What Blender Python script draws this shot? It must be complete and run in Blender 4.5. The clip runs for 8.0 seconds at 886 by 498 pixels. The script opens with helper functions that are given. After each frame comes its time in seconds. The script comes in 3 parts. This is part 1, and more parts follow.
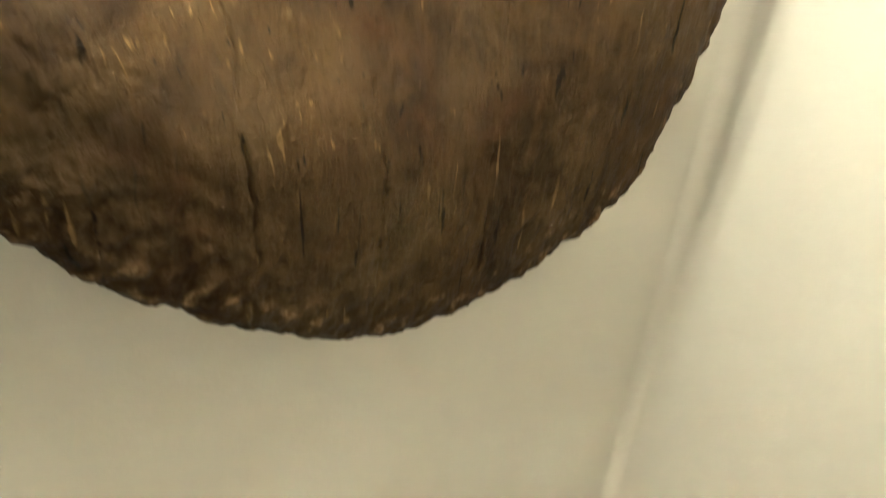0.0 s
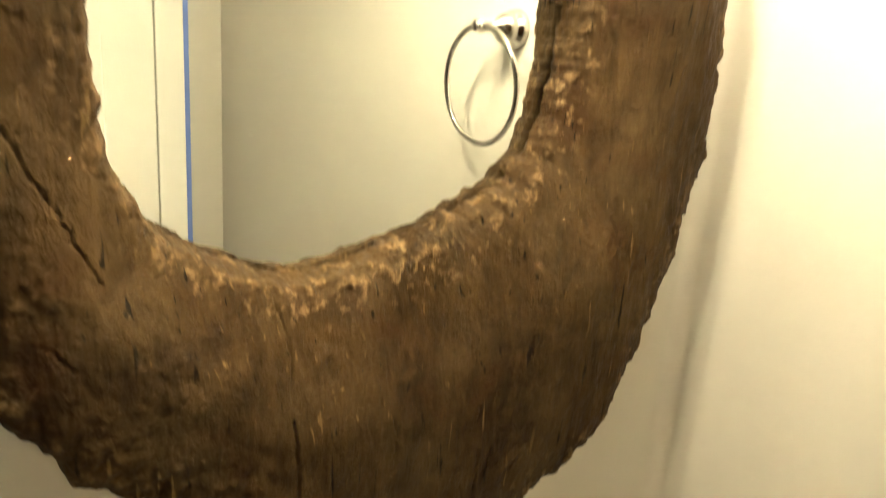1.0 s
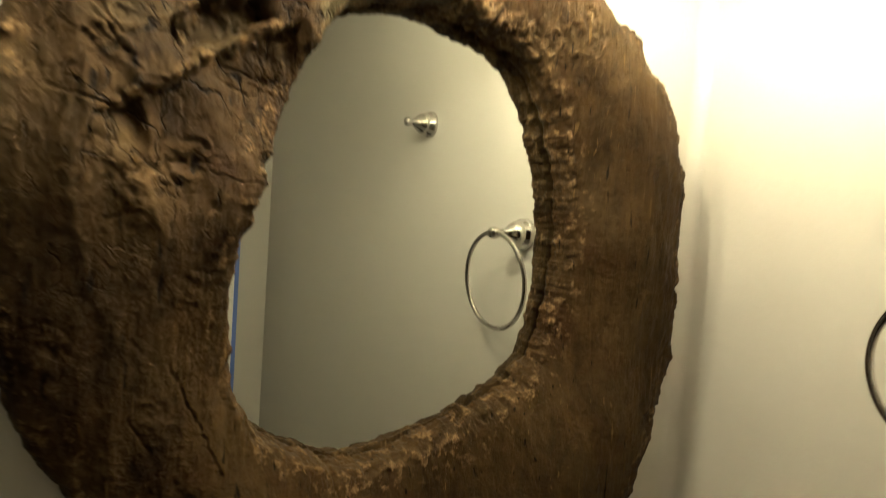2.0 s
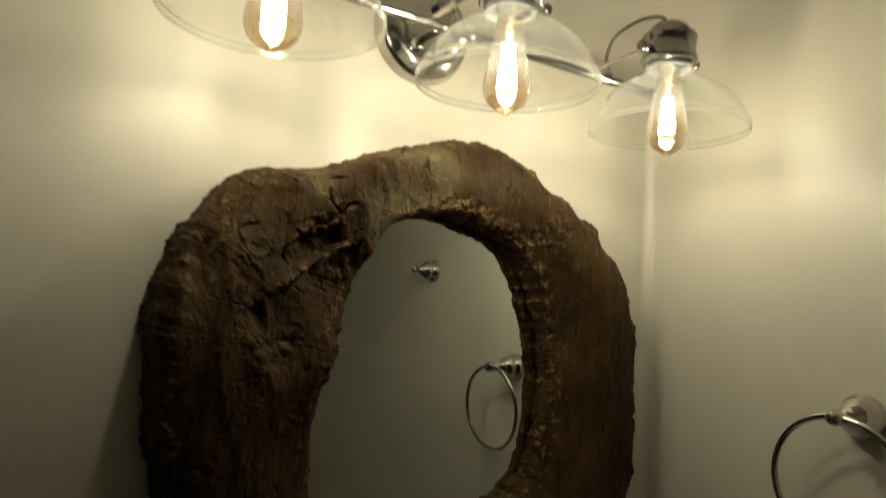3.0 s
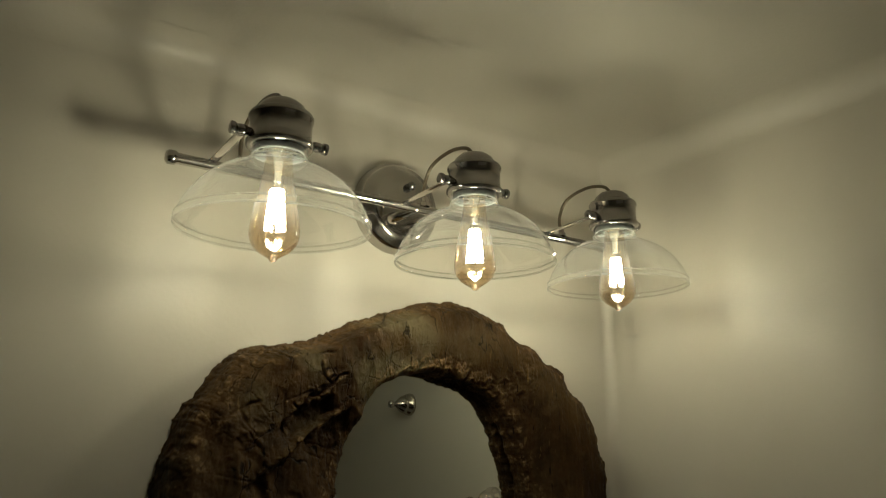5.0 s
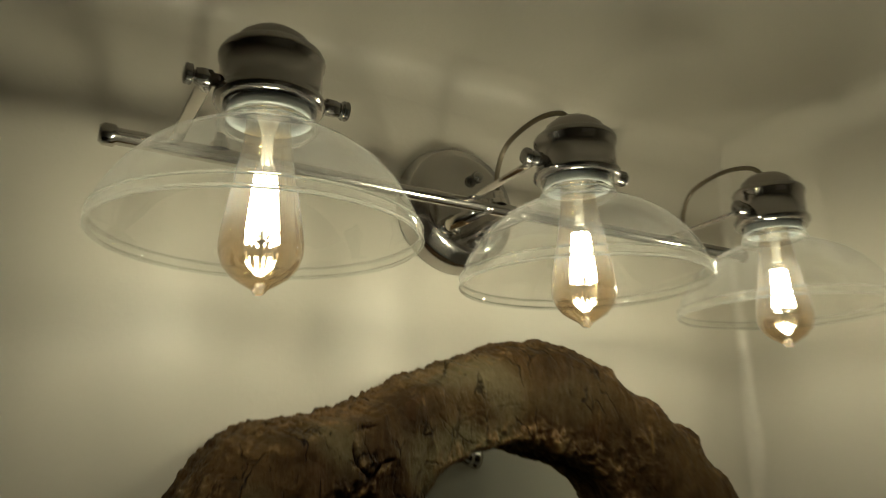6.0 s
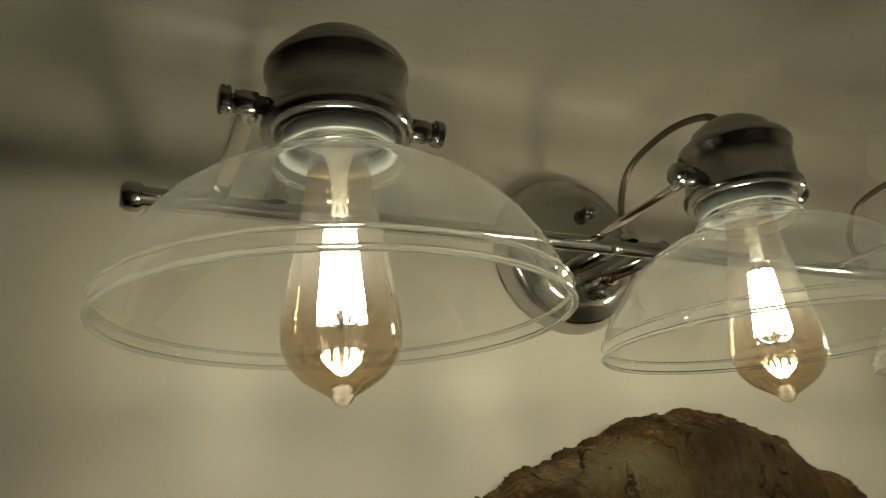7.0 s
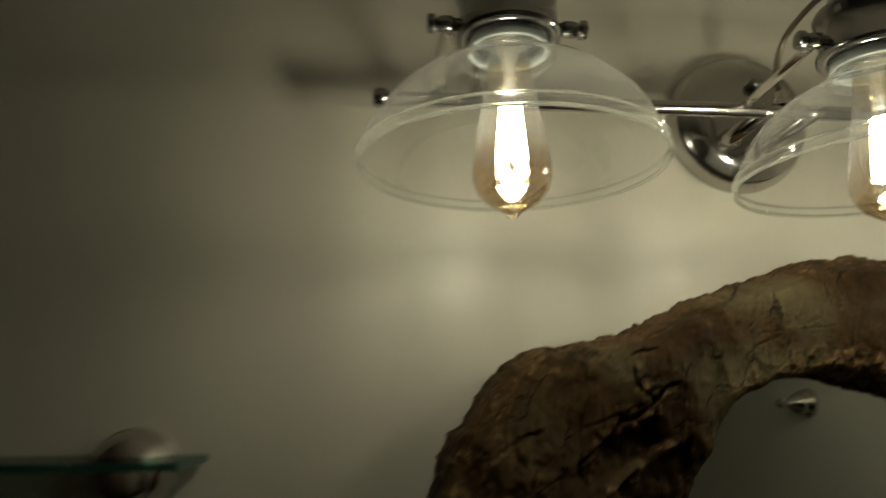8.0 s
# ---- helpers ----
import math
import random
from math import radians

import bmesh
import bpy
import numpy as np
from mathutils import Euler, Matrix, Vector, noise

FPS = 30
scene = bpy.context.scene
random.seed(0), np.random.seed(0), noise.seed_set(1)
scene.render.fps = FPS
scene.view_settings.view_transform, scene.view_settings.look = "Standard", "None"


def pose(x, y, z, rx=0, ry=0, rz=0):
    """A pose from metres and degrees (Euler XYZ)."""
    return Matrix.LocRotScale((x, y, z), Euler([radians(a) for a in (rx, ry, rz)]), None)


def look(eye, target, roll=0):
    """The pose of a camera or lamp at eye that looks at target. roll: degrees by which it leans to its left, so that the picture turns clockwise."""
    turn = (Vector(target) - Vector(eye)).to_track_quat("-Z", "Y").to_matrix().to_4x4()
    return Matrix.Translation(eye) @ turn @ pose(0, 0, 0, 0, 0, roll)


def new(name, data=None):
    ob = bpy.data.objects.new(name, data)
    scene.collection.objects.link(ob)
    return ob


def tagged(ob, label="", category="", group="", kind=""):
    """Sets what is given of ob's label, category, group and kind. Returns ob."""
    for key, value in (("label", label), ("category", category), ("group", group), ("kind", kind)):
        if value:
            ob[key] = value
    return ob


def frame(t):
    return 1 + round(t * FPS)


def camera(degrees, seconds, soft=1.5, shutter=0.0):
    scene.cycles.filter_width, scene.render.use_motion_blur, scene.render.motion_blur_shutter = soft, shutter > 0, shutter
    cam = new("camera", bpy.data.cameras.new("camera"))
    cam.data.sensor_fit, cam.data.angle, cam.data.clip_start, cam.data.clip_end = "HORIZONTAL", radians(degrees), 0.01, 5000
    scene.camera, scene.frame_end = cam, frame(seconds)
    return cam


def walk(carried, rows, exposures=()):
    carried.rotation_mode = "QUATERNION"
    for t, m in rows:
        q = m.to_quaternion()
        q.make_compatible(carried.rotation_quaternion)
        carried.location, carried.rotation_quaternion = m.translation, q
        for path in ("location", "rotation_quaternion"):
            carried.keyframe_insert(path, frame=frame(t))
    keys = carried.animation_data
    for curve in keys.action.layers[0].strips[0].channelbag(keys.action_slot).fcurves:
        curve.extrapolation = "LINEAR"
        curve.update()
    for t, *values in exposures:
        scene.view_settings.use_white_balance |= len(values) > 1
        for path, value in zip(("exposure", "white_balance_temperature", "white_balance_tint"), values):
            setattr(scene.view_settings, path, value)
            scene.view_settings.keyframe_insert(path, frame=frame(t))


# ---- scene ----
cam = camera(63.8, 8.0, soft=1.0, shutter=0.5)
PATH = [
    (0, (0.169, -0.178, 1.492), (1.246, 1.193, 0.512), 5.4),
    (0.5, (0.134, -0.22, 1.541), (1.268, 1.261, 0.818), 4.2),
    (1, (0.113, -0.268, 1.598), (1.235, 1.309, 1.093), 4.0),
    (1.5, (0.077, -0.32, 1.654), (1.185, 1.316, 1.343), 3.4),
    (1.7, (0.057, -0.349, 1.668), (1.152, 1.31, 1.442), 3.6),
    (2.8, (-0.109, -0.573, 1.734), (0.966, 1.11, 1.853), 3.7),
    (3, (-0.143, -0.604, 1.739), (0.937, 1.068, 1.934), 3.4),
    (3.5, (-0.211, -0.68, 1.756), (0.88, 0.964, 2.083), 1.7),
    (4, (-0.255, -0.734, 1.762), (0.856, 0.877, 2.178), 1.3),
    (4.2, (-0.262, -0.742, 1.775), (0.851, 0.872, 2.172), 1.5),
    (5.3, (-0.185, -0.623, 1.814), (0.942, 0.949, 2.323), -0.1),
    (5.5, (-0.156, -0.567, 1.833), (0.91, 1.059, 2.303), -1.1),
    (6, (-0.071, -0.421, 1.874), (0.928, 1.227, 2.407), -0.6),
    (6.5, (-0.037, -0.316, 1.908), (0.892, 1.338, 2.541), -2.5),
    (7, (-0.038, -0.287, 1.925), (0.796, 1.406, 2.585), -4.0),
    (7.5, (-0.035, -0.305, 1.896), (0.582, 1.512, 2.46), -2.8),
    (8, (-0.035, -0.434, 1.842), (0.156, 1.506, 2.289), -0.4),
]
walk(cam, [(t, look(eye, target, roll)) for t, eye, target, roll in PATH],
     [(0, 4.35, 4680, 9), (0.5, 4.35, 5100, 10), (1.0, 3.9, 5390, 10), (1.5, 3.22, 5480, 10), (1.7, 2.88, 5370, 9), (2.8, 0.7, 5230, 7), (3.0, 0.28, 5190, 6), (3.5, -0.2, 5150, 5),
      (4.0, -0.33, 5120, 4), (5.5, -0.52, 5100, 3), (6.0, -0.68, 5110, 3), (6.5, -0.95, 5120, 3), (7.0, -1.05, 5120, 4), (8.0, -1.02, 4980, 3)])

# ---- world and lamps ----
world = bpy.data.worlds.new("world")
world.use_nodes = True
world.node_tree.nodes["Background"].inputs[0].default_value = (0.9, 0.8, 0.62, 1)
world.node_tree.nodes["Background"].inputs[1].default_value = 0.005
scene.world = world

LAMP_X = (0.0545, 0.322, 0.588)   # the three lamps along the bar
LAMP_Y, PIVOT_Z = 0.006, 2.102
WALL_Y, WALL_X, CEILING_Z = 0.205, 0.787, 2.286
FLOOR_Z = -0.154                  # 2.44 m below the ceiling
GLASS_Y = 0.197                   # face of the mirror glass
BACK_Y, LEFT_X = -1.453, -3.3

FILAMENT_STRENGTH = 420.0         # the lit filaments are the only lamps


# ---- materials ----
def nodes_of(name):
    m = bpy.data.materials.new(name)
    m.use_nodes = True
    return m, m.node_tree.nodes, m.node_tree.links, m.node_tree.nodes["Principled BSDF"]


def coords(n, l, scale=(1, 1, 1)):
    tc, mp = n.new("ShaderNodeTexCoord"), n.new("ShaderNodeMapping")
    mp.inputs["Scale"].default_value = scale
    l.new(tc.outputs["Object"], mp.inputs[0])
    return mp.outputs[0]


def noise_tex(n, l, vec, scale, detail=4.0, rough=0.55, distort=0.0):
    t = n.new("ShaderNodeTexNoise")
    t.inputs["Scale"].default_value, t.inputs["Detail"].default_value = scale, detail
    t.inputs["Roughness"].default_value, t.inputs["Distortion"].default_value = rough, distort
    l.new(vec, t.inputs["Vector"])
    return t.outputs[0]


def ramp(n, l, fac, stops):
    r = n.new("ShaderNodeValToRGB")
    while len(r.color_ramp.elements) < len(stops):
        r.color_ramp.elements.new(0.5)
    for e, (p, c) in zip(r.color_ramp.elements, stops):
        e.position, e.color = p, (*c, 1)
    l.new(fac, r.inputs[0])
    return r.outputs[0]


def mixed(n, l, fac, a, b, blend="MIX"):
    m = n.new("ShaderNodeMix")
    m.data_type, m.blend_type = "RGBA", blend
    for sock, v in ((m.inputs[0], fac), (m.inputs[6], a), (m.inputs[7], b)):
        if isinstance(v, (int, float)):
            sock.default_value = v
        elif isinstance(v, tuple):
            sock.default_value = (*v, 1)
        else:
            l.new(v, sock)
    return m.outputs[2]


def bump(n, l, p, height, strength, dist, before=None):
    b = n.new("ShaderNodeBump")
    b.inputs["Strength"].default_value, b.inputs["Distance"].default_value = strength, dist
    l.new(height, b.inputs["Height"])
    if before:
        l.new(before, b.inputs["Normal"])
    l.new(b.outputs[0], p.inputs["Normal"])
    return b.outputs[0]


def paint(name, base, rough, peel=0.0006):
    m, n, l, p = nodes_of(name)
    v = coords(n, l)
    big = noise_tex(n, l, v, 2.3, 3)
    fine = noise_tex(n, l, v, 160, 3)
    c = mixed(n, l, big, tuple(x * 0.94 for x in base), tuple(min(1, x * 1.05) for x in base))
    l.new(c, p.inputs["Base Color"])
    l.new(ramp(n, l, big, [(0.3, (rough - 0.05,) * 3), (0.7, (rough + 0.06,) * 3)]), p.inputs["Roughness"])
    wide = noise_tex(n, l, v, 14, 2)
    b = bump(n, l, p, wide, 0.12, 0.003)
    bump(n, l, p, fine, 0.35, peel, b)
    return m


def metal(name, base, rough):
    m, n, l, p = nodes_of(name)
    v = coords(n, l)
    smudge = noise_tex(n, l, v, 45, 4)
    p.inputs["Metallic"].default_value = 1
    l.new(mixed(n, l, smudge, tuple(x * 0.9 for x in base), base), p.inputs["Base Color"])
    l.new(ramp(n, l, smudge, [(0.35, (rough * 0.7,) * 3), (0.75, (rough * 1.5,) * 3)]), p.inputs["Roughness"])
    return m


def thin_glass(name, tint, gloss_rough=0.02, edge=0.85, face=0.05, haze=0.0):
    m, n, l, p = nodes_of(name)
    n.remove(p)
    tr, gl, mx, lw = (n.new("ShaderNode" + k) for k in ("BsdfTransparent", "BsdfGlossy", "MixShader", "LayerWeight"))
    v = coords(n, l)
    streak = noise_tex(n, l, v, 30, 3)
    l.new(mixed(n, l, streak, tint, tuple(min(1.0, c * 1.03) for c in tint)), tr.inputs[0])
    gl.inputs["Roughness"].default_value = gloss_rough
    lw.inputs[0].default_value = 0.5
    pw = n.new("ShaderNodeMath")
    pw.operation = "POWER"
    pw.inputs[1].default_value = 3.0
    l.new(lw.outputs["Facing"], pw.inputs[0])
    mr = n.new("ShaderNodeMapRange")
    mr.inputs["To Min"].default_value, mr.inputs["To Max"].default_value = face, edge
    l.new(pw.outputs[0], mr.inputs[0])
    l.new(mr.outputs[0], mx.inputs[0])
    l.new(tr.outputs[0], mx.inputs[1])
    l.new(gl.outputs[0], mx.inputs[2])
    last = mx.outputs[0]
    if haze:
        df, m2 = n.new("ShaderNodeBsdfTranslucent"), n.new("ShaderNodeMixShader")
        df.inputs[0].default_value = (*(c * 0.85 for c in tint), 1)
        l.new(ramp(n, l, noise_tex(n, l, v, 18, 4), [(0.3, (haze * 0.3,) * 3), (0.8, (haze * 1.6,) * 3)]), m2.inputs[0])
        l.new(last, m2.inputs[1])
        l.new(df.outputs[0], m2.inputs[2])
        last = m2.outputs[0]
    l.new(last, n["Material Output"].inputs[0])
    return m


def glow(name, colour, strength):
    m, n, l, p = nodes_of(name)
    p.inputs["Base Color"].default_value = (*colour, 1)
    p.inputs["Emission Color"].default_value = (*colour, 1)
    p.inputs["Emission Strength"].default_value = strength
    return m


def plain(name, base, rough, metallic=0.0):
    m, n, l, p = nodes_of(name)
    v = coords(n, l)
    l.new(mixed(n, l, noise_tex(n, l, v, 25, 4), tuple(x * 0.88 for x in base), base), p.inputs["Base Color"])
    p.inputs["Roughness"].default_value, p.inputs["Metallic"].default_value = rough, metallic
    return m


def old_wood(name):
    """Weathered slab: red-brown body, smooth grey-olive plates, crumbly tan bare wood by mesh masks, which also paint
    in lamplight.
    """
    m, n, l, p = nodes_of(name)
    v = coords(n, l)

    def worn(attribute):
        a = n.new("ShaderNodeAttribute")
        a.attribute_name = attribute
        return a.outputs["Fac"]

    grain = noise_tex(n, l, coords(n, l, (85, 85, 8)), 1.0, 6, 0.6, 0.6)
    fleck = noise_tex(n, l, coords(n, l, (170, 170, 15)), 1.0, 2, 0.5, 0.3)
    where = noise_tex(n, l, v, 11, 3)
    blotch = noise_tex(n, l, v, 9, 7, 0.66, 1.0)
    hue = noise_tex(n, l, v, 17, 5, 0.6, 0.8)
    dust = noise_tex(n, l, v, 75, 7, 0.72)
    speck = noise_tex(n, l, v, 260, 4, 0.6)
    c = ramp(n, l, blotch, [(0.28, (0.0100, 0.0048, 0.0013)), (0.42, (0.0220, 0.0120, 0.0034)), (0.56, (0.041, 0.0236, 0.0073)), (0.72, (0.068, 0.0425, 0.0145))])
    c = mixed(n, l, 0.32, c, ramp(n, l, grain, [(0.30, (0.007, 0.0028, 0.0006)), (0.52, (0.033, 0.0162, 0.0040)), (0.75, (0.080, 0.046, 0.0130))]))
    rust = ramp(n, l, hue, [(0.30, (0.75,) * 3), (0.45, (0, 0, 0))])
    c = mixed(n, l, rust, c, (0.030, 0.0125, 0.0030))
    mauve = ramp(n, l, hue, [(0.57, (0, 0, 0)), (0.70, (0.55,) * 3)])
    c = mixed(n, l, mauve, c, (0.066, 0.041, 0.0150))
    # smooth plates with a grey-olive skin, lightened for lamplight, broken up by the blotches
    plate = mixed(n, l, 1.0, worn("plate"), ramp(n, l, blotch, [(0.36, (0.15,) * 3), (0.50, (1, 1, 1))]), "MULTIPLY")
    c = mixed(n, l, plate, c, mixed(n, l, dust, (0.056, 0.045, 0.020), (0.100, 0.083, 0.043)))
    # bare crumbling wood; on the outer bevel the same tan paints light from above
    bare_lit = mixed(n, l, 1.0, worn("bare_lit"), ramp(n, l, dust, [(0.36, (0.1,) * 3), (0.52, (1, 1, 1))]), "MULTIPLY")
    c = mixed(n, l, bare_lit, c, ramp(n, l, speck, [(0.30, (0.050, 0.026, 0.009)), (0.50, (0.135, 0.084, 0.035)), (0.70, (0.250, 0.172, 0.082))]))
    here = ramp(n, l, where, [(0.44, (0, 0, 0)), (0.56, (1, 1, 1))])
    pale = mixed(n, l, 1.0, ramp(n, l, fleck, [(0.672, (0, 0, 0)), (0.730, (0.75,) * 3)]), here, "MULTIPLY")
    c = mixed(n, l, pale, c, (0.125, 0.078, 0.026))
    c = mixed(n, l, ramp(n, l, fleck, [(0.28, (0.9,) * 3), (0.33, (0, 0, 0))]), c, (0.0028, 0.0012, 0.0003))
    # thin drying cracks that wander between the pieces
    warp, add, web = n.new("ShaderNodeTexNoise"), n.new("ShaderNodeVectorMath"), n.new("ShaderNodeTexVoronoi")
    warp.inputs["Scale"].default_value, warp.inputs["Detail"].default_value = 26, 4
    l.new(v, warp.inputs["Vector"])
    add.operation = "MULTIPLY_ADD"
    add.inputs[1].default_value = (0.05, 0.05, 0.05)
    l.new(warp.outputs["Color"], add.inputs[0])
    l.new(coords(n, l, (1, 1, 0.6)), add.inputs[2])
    web.feature = "DISTANCE_TO_EDGE"
    web.inputs["Scale"].default_value = 26
    l.new(add.outputs[0], web.inputs["Vector"])
    slit = ramp(n, l, web.outputs["Distance"], [(0.006, (1, 1, 1)), (0.030, (0, 0, 0))])
    slit = mixed(n, l, 1.0, slit, ramp(n, l, hue, [(0.46, (0, 0, 0)), (0.56, (1, 1, 1))]), "MULTIPLY")
    slit = mixed(n, l, 1.0, slit, worn("checked"), "MULTIPLY")
    c = mixed(n, l, slit, c, (0.0035, 0.0015, 0.0004))
    l.new(c, p.inputs["Base Color"])
    l.new(ramp(n, l, dust, [(0.3, (0.46,) * 3), (0.7, (0.8,) * 3)]), p.inputs["Roughness"])
    p.inputs["Specular IOR Level"].default_value = 0.08
    b = bump(n, l, p, blotch, 0.5, 0.004)
    b = bump(n, l, p, grain, 0.55, 0.002, b)
    b = bump(n, l, p, dust, 0.9, 0.0034, b)
    b = bump(n, l, p, ramp(n, l, slit, [(0, (1, 1, 1)), (1, (0, 0, 0))]), 0.8, 0.0025, b)
    b = bump(n, l, p, speck, 0.6, 0.0009, b)
    bump(n, l, p, fleck, 0.7, 0.0012, b)
    return m


WALL_PAINT = paint("cream_wall_paint", (0.49, 0.462, 0.402), 0.44)
CEILING_PAINT = paint("ceiling_paint", (0.50, 0.475, 0.415), 0.6, 0.001)
WHITE_PAINT = paint("white_trim_paint", (0.8, 0.78, 0.72), 0.35)
FLOOR_VINYL = paint("grey_floor_vinyl", (0.10, 0.08, 0.06), 0.5)
CHROME = metal("polished_nickel", (0.62, 0.59, 0.56), 0.09)
PLATE = metal("brushed_dark_nickel", (0.50, 0.48, 0.46), 0.14)
SMOKED = metal("dark_nickel", (0.36, 0.345, 0.335), 0.13)
SHADE_GLASS = thin_glass("clear_shade_glass", (0.95, 0.95, 0.93), 0.015, 0.9, 0.085, 0.048)
SOLID_GLASS, _n, _l, _p = nodes_of("solid_clear_glass")
_p.inputs["Transmission Weight"].default_value, _p.inputs["Roughness"].default_value = 1, 0.02
_p.inputs["IOR"].default_value, _p.inputs["Base Color"].default_value = 1.48, (0.93, 0.94, 0.91, 1)
_t, _x = _n.new("ShaderNodeBsdfTranslucent"), _n.new("ShaderNodeMixShader")   # light caught inside the thick bead
_t.inputs[0].default_value, _x.inputs[0].default_value = (0.9, 0.9, 0.86, 1), 0.07
_l.new(_p.outputs[0], _x.inputs[1]), _l.new(_t.outputs[0], _x.inputs[2]), _l.new(_x.outputs[0], _n["Material Output"].inputs[0])
AMBER_GLASS = thin_glass("amber_bulb_glass", (0.79, 0.66, 0.43), 0.02, 0.8, 0.15, 0.009)
STEM_GLASS = thin_glass("stem_glass", (0.97, 0.96, 0.92), 0.05, 0.9, 0.2, 0.5)
PALE_CERAMIC = plain("pale_grey_ceramic", (0.17, 0.185, 0.19), 0.3)
SHELF_GLASS = thin_glass("green_shelf_glass", (0.32, 0.44, 0.39), 0.03, 0.5, 0.04)
SHELF_EDGE = plain("polished_green_glass_edge", (0.02, 0.07, 0.05), 0.15)
FILAMENT = glow("lit_filament", (1.0, 0.93, 0.78), FILAMENT_STRENGTH)
CERAMIC = plain("white_vanity_ceramic", (0.82, 0.81, 0.78), 0.2)
PORCELAIN = plain("grey_ceramic", (0.075, 0.078, 0.08), 0.35)
CORD = plain("bronze_cord", (0.115, 0.095, 0.062), 0.35, 0.6)
WOOD = old_wood("weathered_brown_wood")
BLUE = plain("blue_tape", (0.14, 0.22, 0.62), 0.6)
mirror_material, _n, _l, _p = nodes_of("mirror_silver")
_p.inputs["Metallic"].default_value, _p.inputs["Roughness"].default_value = 1, 0.0
_p.inputs["Base Color"].default_value = (0.80, 0.83, 0.80, 1)


# ---- building helpers ----
def part(name, bm, material, parent=None, label="", smooth=True):
    me = bpy.data.meshes.new(name)
    bm.to_mesh(me)
    bm.free()
    me.materials.append(material)
    if smooth:
        me.polygons.foreach_set("use_smooth", [True] * len(me.polygons))
    ob = new(name, me)
    ob.parent = parent
    return tagged(ob, label)


def box(lo, hi, bevel=0.0):
    bm = bmesh.new()
    bmesh.ops.create_cube(bm, size=1)
    for v in bm.verts:
        v.co = [a + (c + 0.5) * (b - a) for a, b, c in zip(lo, hi, v.co)]
    if bevel:
        bmesh.ops.bevel(bm, geom=bm.edges[:], offset=bevel, segments=2, affect="EDGES", profile=0.5)
    return bm


def lathe(profile, m=None, steps=64):
    """Turns (radius, height) pairs about z, then moves them by m."""
    bm = bmesh.new()
    rings = []
    for r, h in profile:
        if r < 1e-6:
            rings.append([bm.verts.new((0, 0, h))])
        else:
            rings.append([bm.verts.new((r * math.cos(2 * math.pi * k / steps), r * math.sin(2 * math.pi * k / steps), h)) for k in range(steps)])
    for a, b in zip(rings, rings[1:]):
        for k in range(steps):
            q = [a[k % len(a)], a[(k + 1) % len(a)], b[(k + 1) % len(b)], b[k % len(b)]]
            q = list(dict.fromkeys(q))
            if len(q) > 2:
                bm.faces.new(q)
    bmesh.ops.recalc_face_normals(bm, faces=bm.faces[:])
    if m:
        bm.transform(m)
    return bm


def smooth_path(points, per=8):
    """A Catmull-Rom line through the points."""
    p = [Vector(q) for q in points]
    p = [2 * p[0] - p[1]] + p + [2 * p[-1] - p[-2]]
    out = []
    for a, b, c, d in zip(p, p[1:], p[2:], p[3:]):
        for k in range(per):
            t = k / per
            out.append(0.5 * (2 * b + (c - a) * t + (2 * a - 5 * b + 4 * c - d) * t * t + (3 * b - a - 3 * c + d) * t ** 3))
    return out + [p[-2]]


def tube(path, radius, sides=12, flat=1.0):
    bm = bmesh.new()
    path = [Vector(q) for q in path]
    rings, up = [], Vector((0.13, 0.21, 0.97))
    for k, q in enumerate(path):
        d = (path[min(k + 1, len(path) - 1)] - path[max(k - 1, 0)]).normalized()
        side = d.cross(up).normalized()
        up = side.cross(d).normalized()
        rings.append([bm.verts.new(q + radius * (math.cos(a) * side + flat * math.sin(a) * up)) for a in (2 * math.pi * j / sides for j in range(sides))])
    for a, b in zip(rings, rings[1:]):
        for j in range(sides):
            bm.faces.new((a[j], a[(j + 1) % sides], b[(j + 1) % sides], b[j]))
    bm.faces.new(rings[0][::-1])
    bm.faces.new(rings[-1])
    bmesh.ops.recalc_face_normals(bm, faces=bm.faces[:])
    return bm


def merged(*parts):
    bm = parts[0]
    for other in parts[1:]:
        me = bpy.data.meshes.new("joined")
        other.to_mesh(me)
        other.free()
        bm.from_mesh(me)
        bpy.data.meshes.remove(me)
    return bm


def thing(name, at, label, category, group="", kind=""):
    e = new(name)
    e.empty_display_size = 0.05
    e.location = at
    return tagged(e, label, category, group, kind)


def local(ob, parent):
    """Keeps a part that was built in world metres in place under a moved parent."""
    ob.matrix_parent_inverse = Matrix.Translation(parent.location).inverted()
    return ob


ALONG_X = Matrix.Rotation(radians(90), 4, "Y")       # z turned to +x
OUT_OF_WALL = Matrix.Rotation(radians(90), 4, "X")   # z turned to -y
OUT_OF_SIDE = Matrix.Rotation(radians(-90), 4, "Y")  # z turned to -x

# ---- room ----
def slab(name, lo, hi, material, label):
    return tagged(part(name, box(lo, hi), material, smooth=False), label, name.split("_")[0], kind="structure")


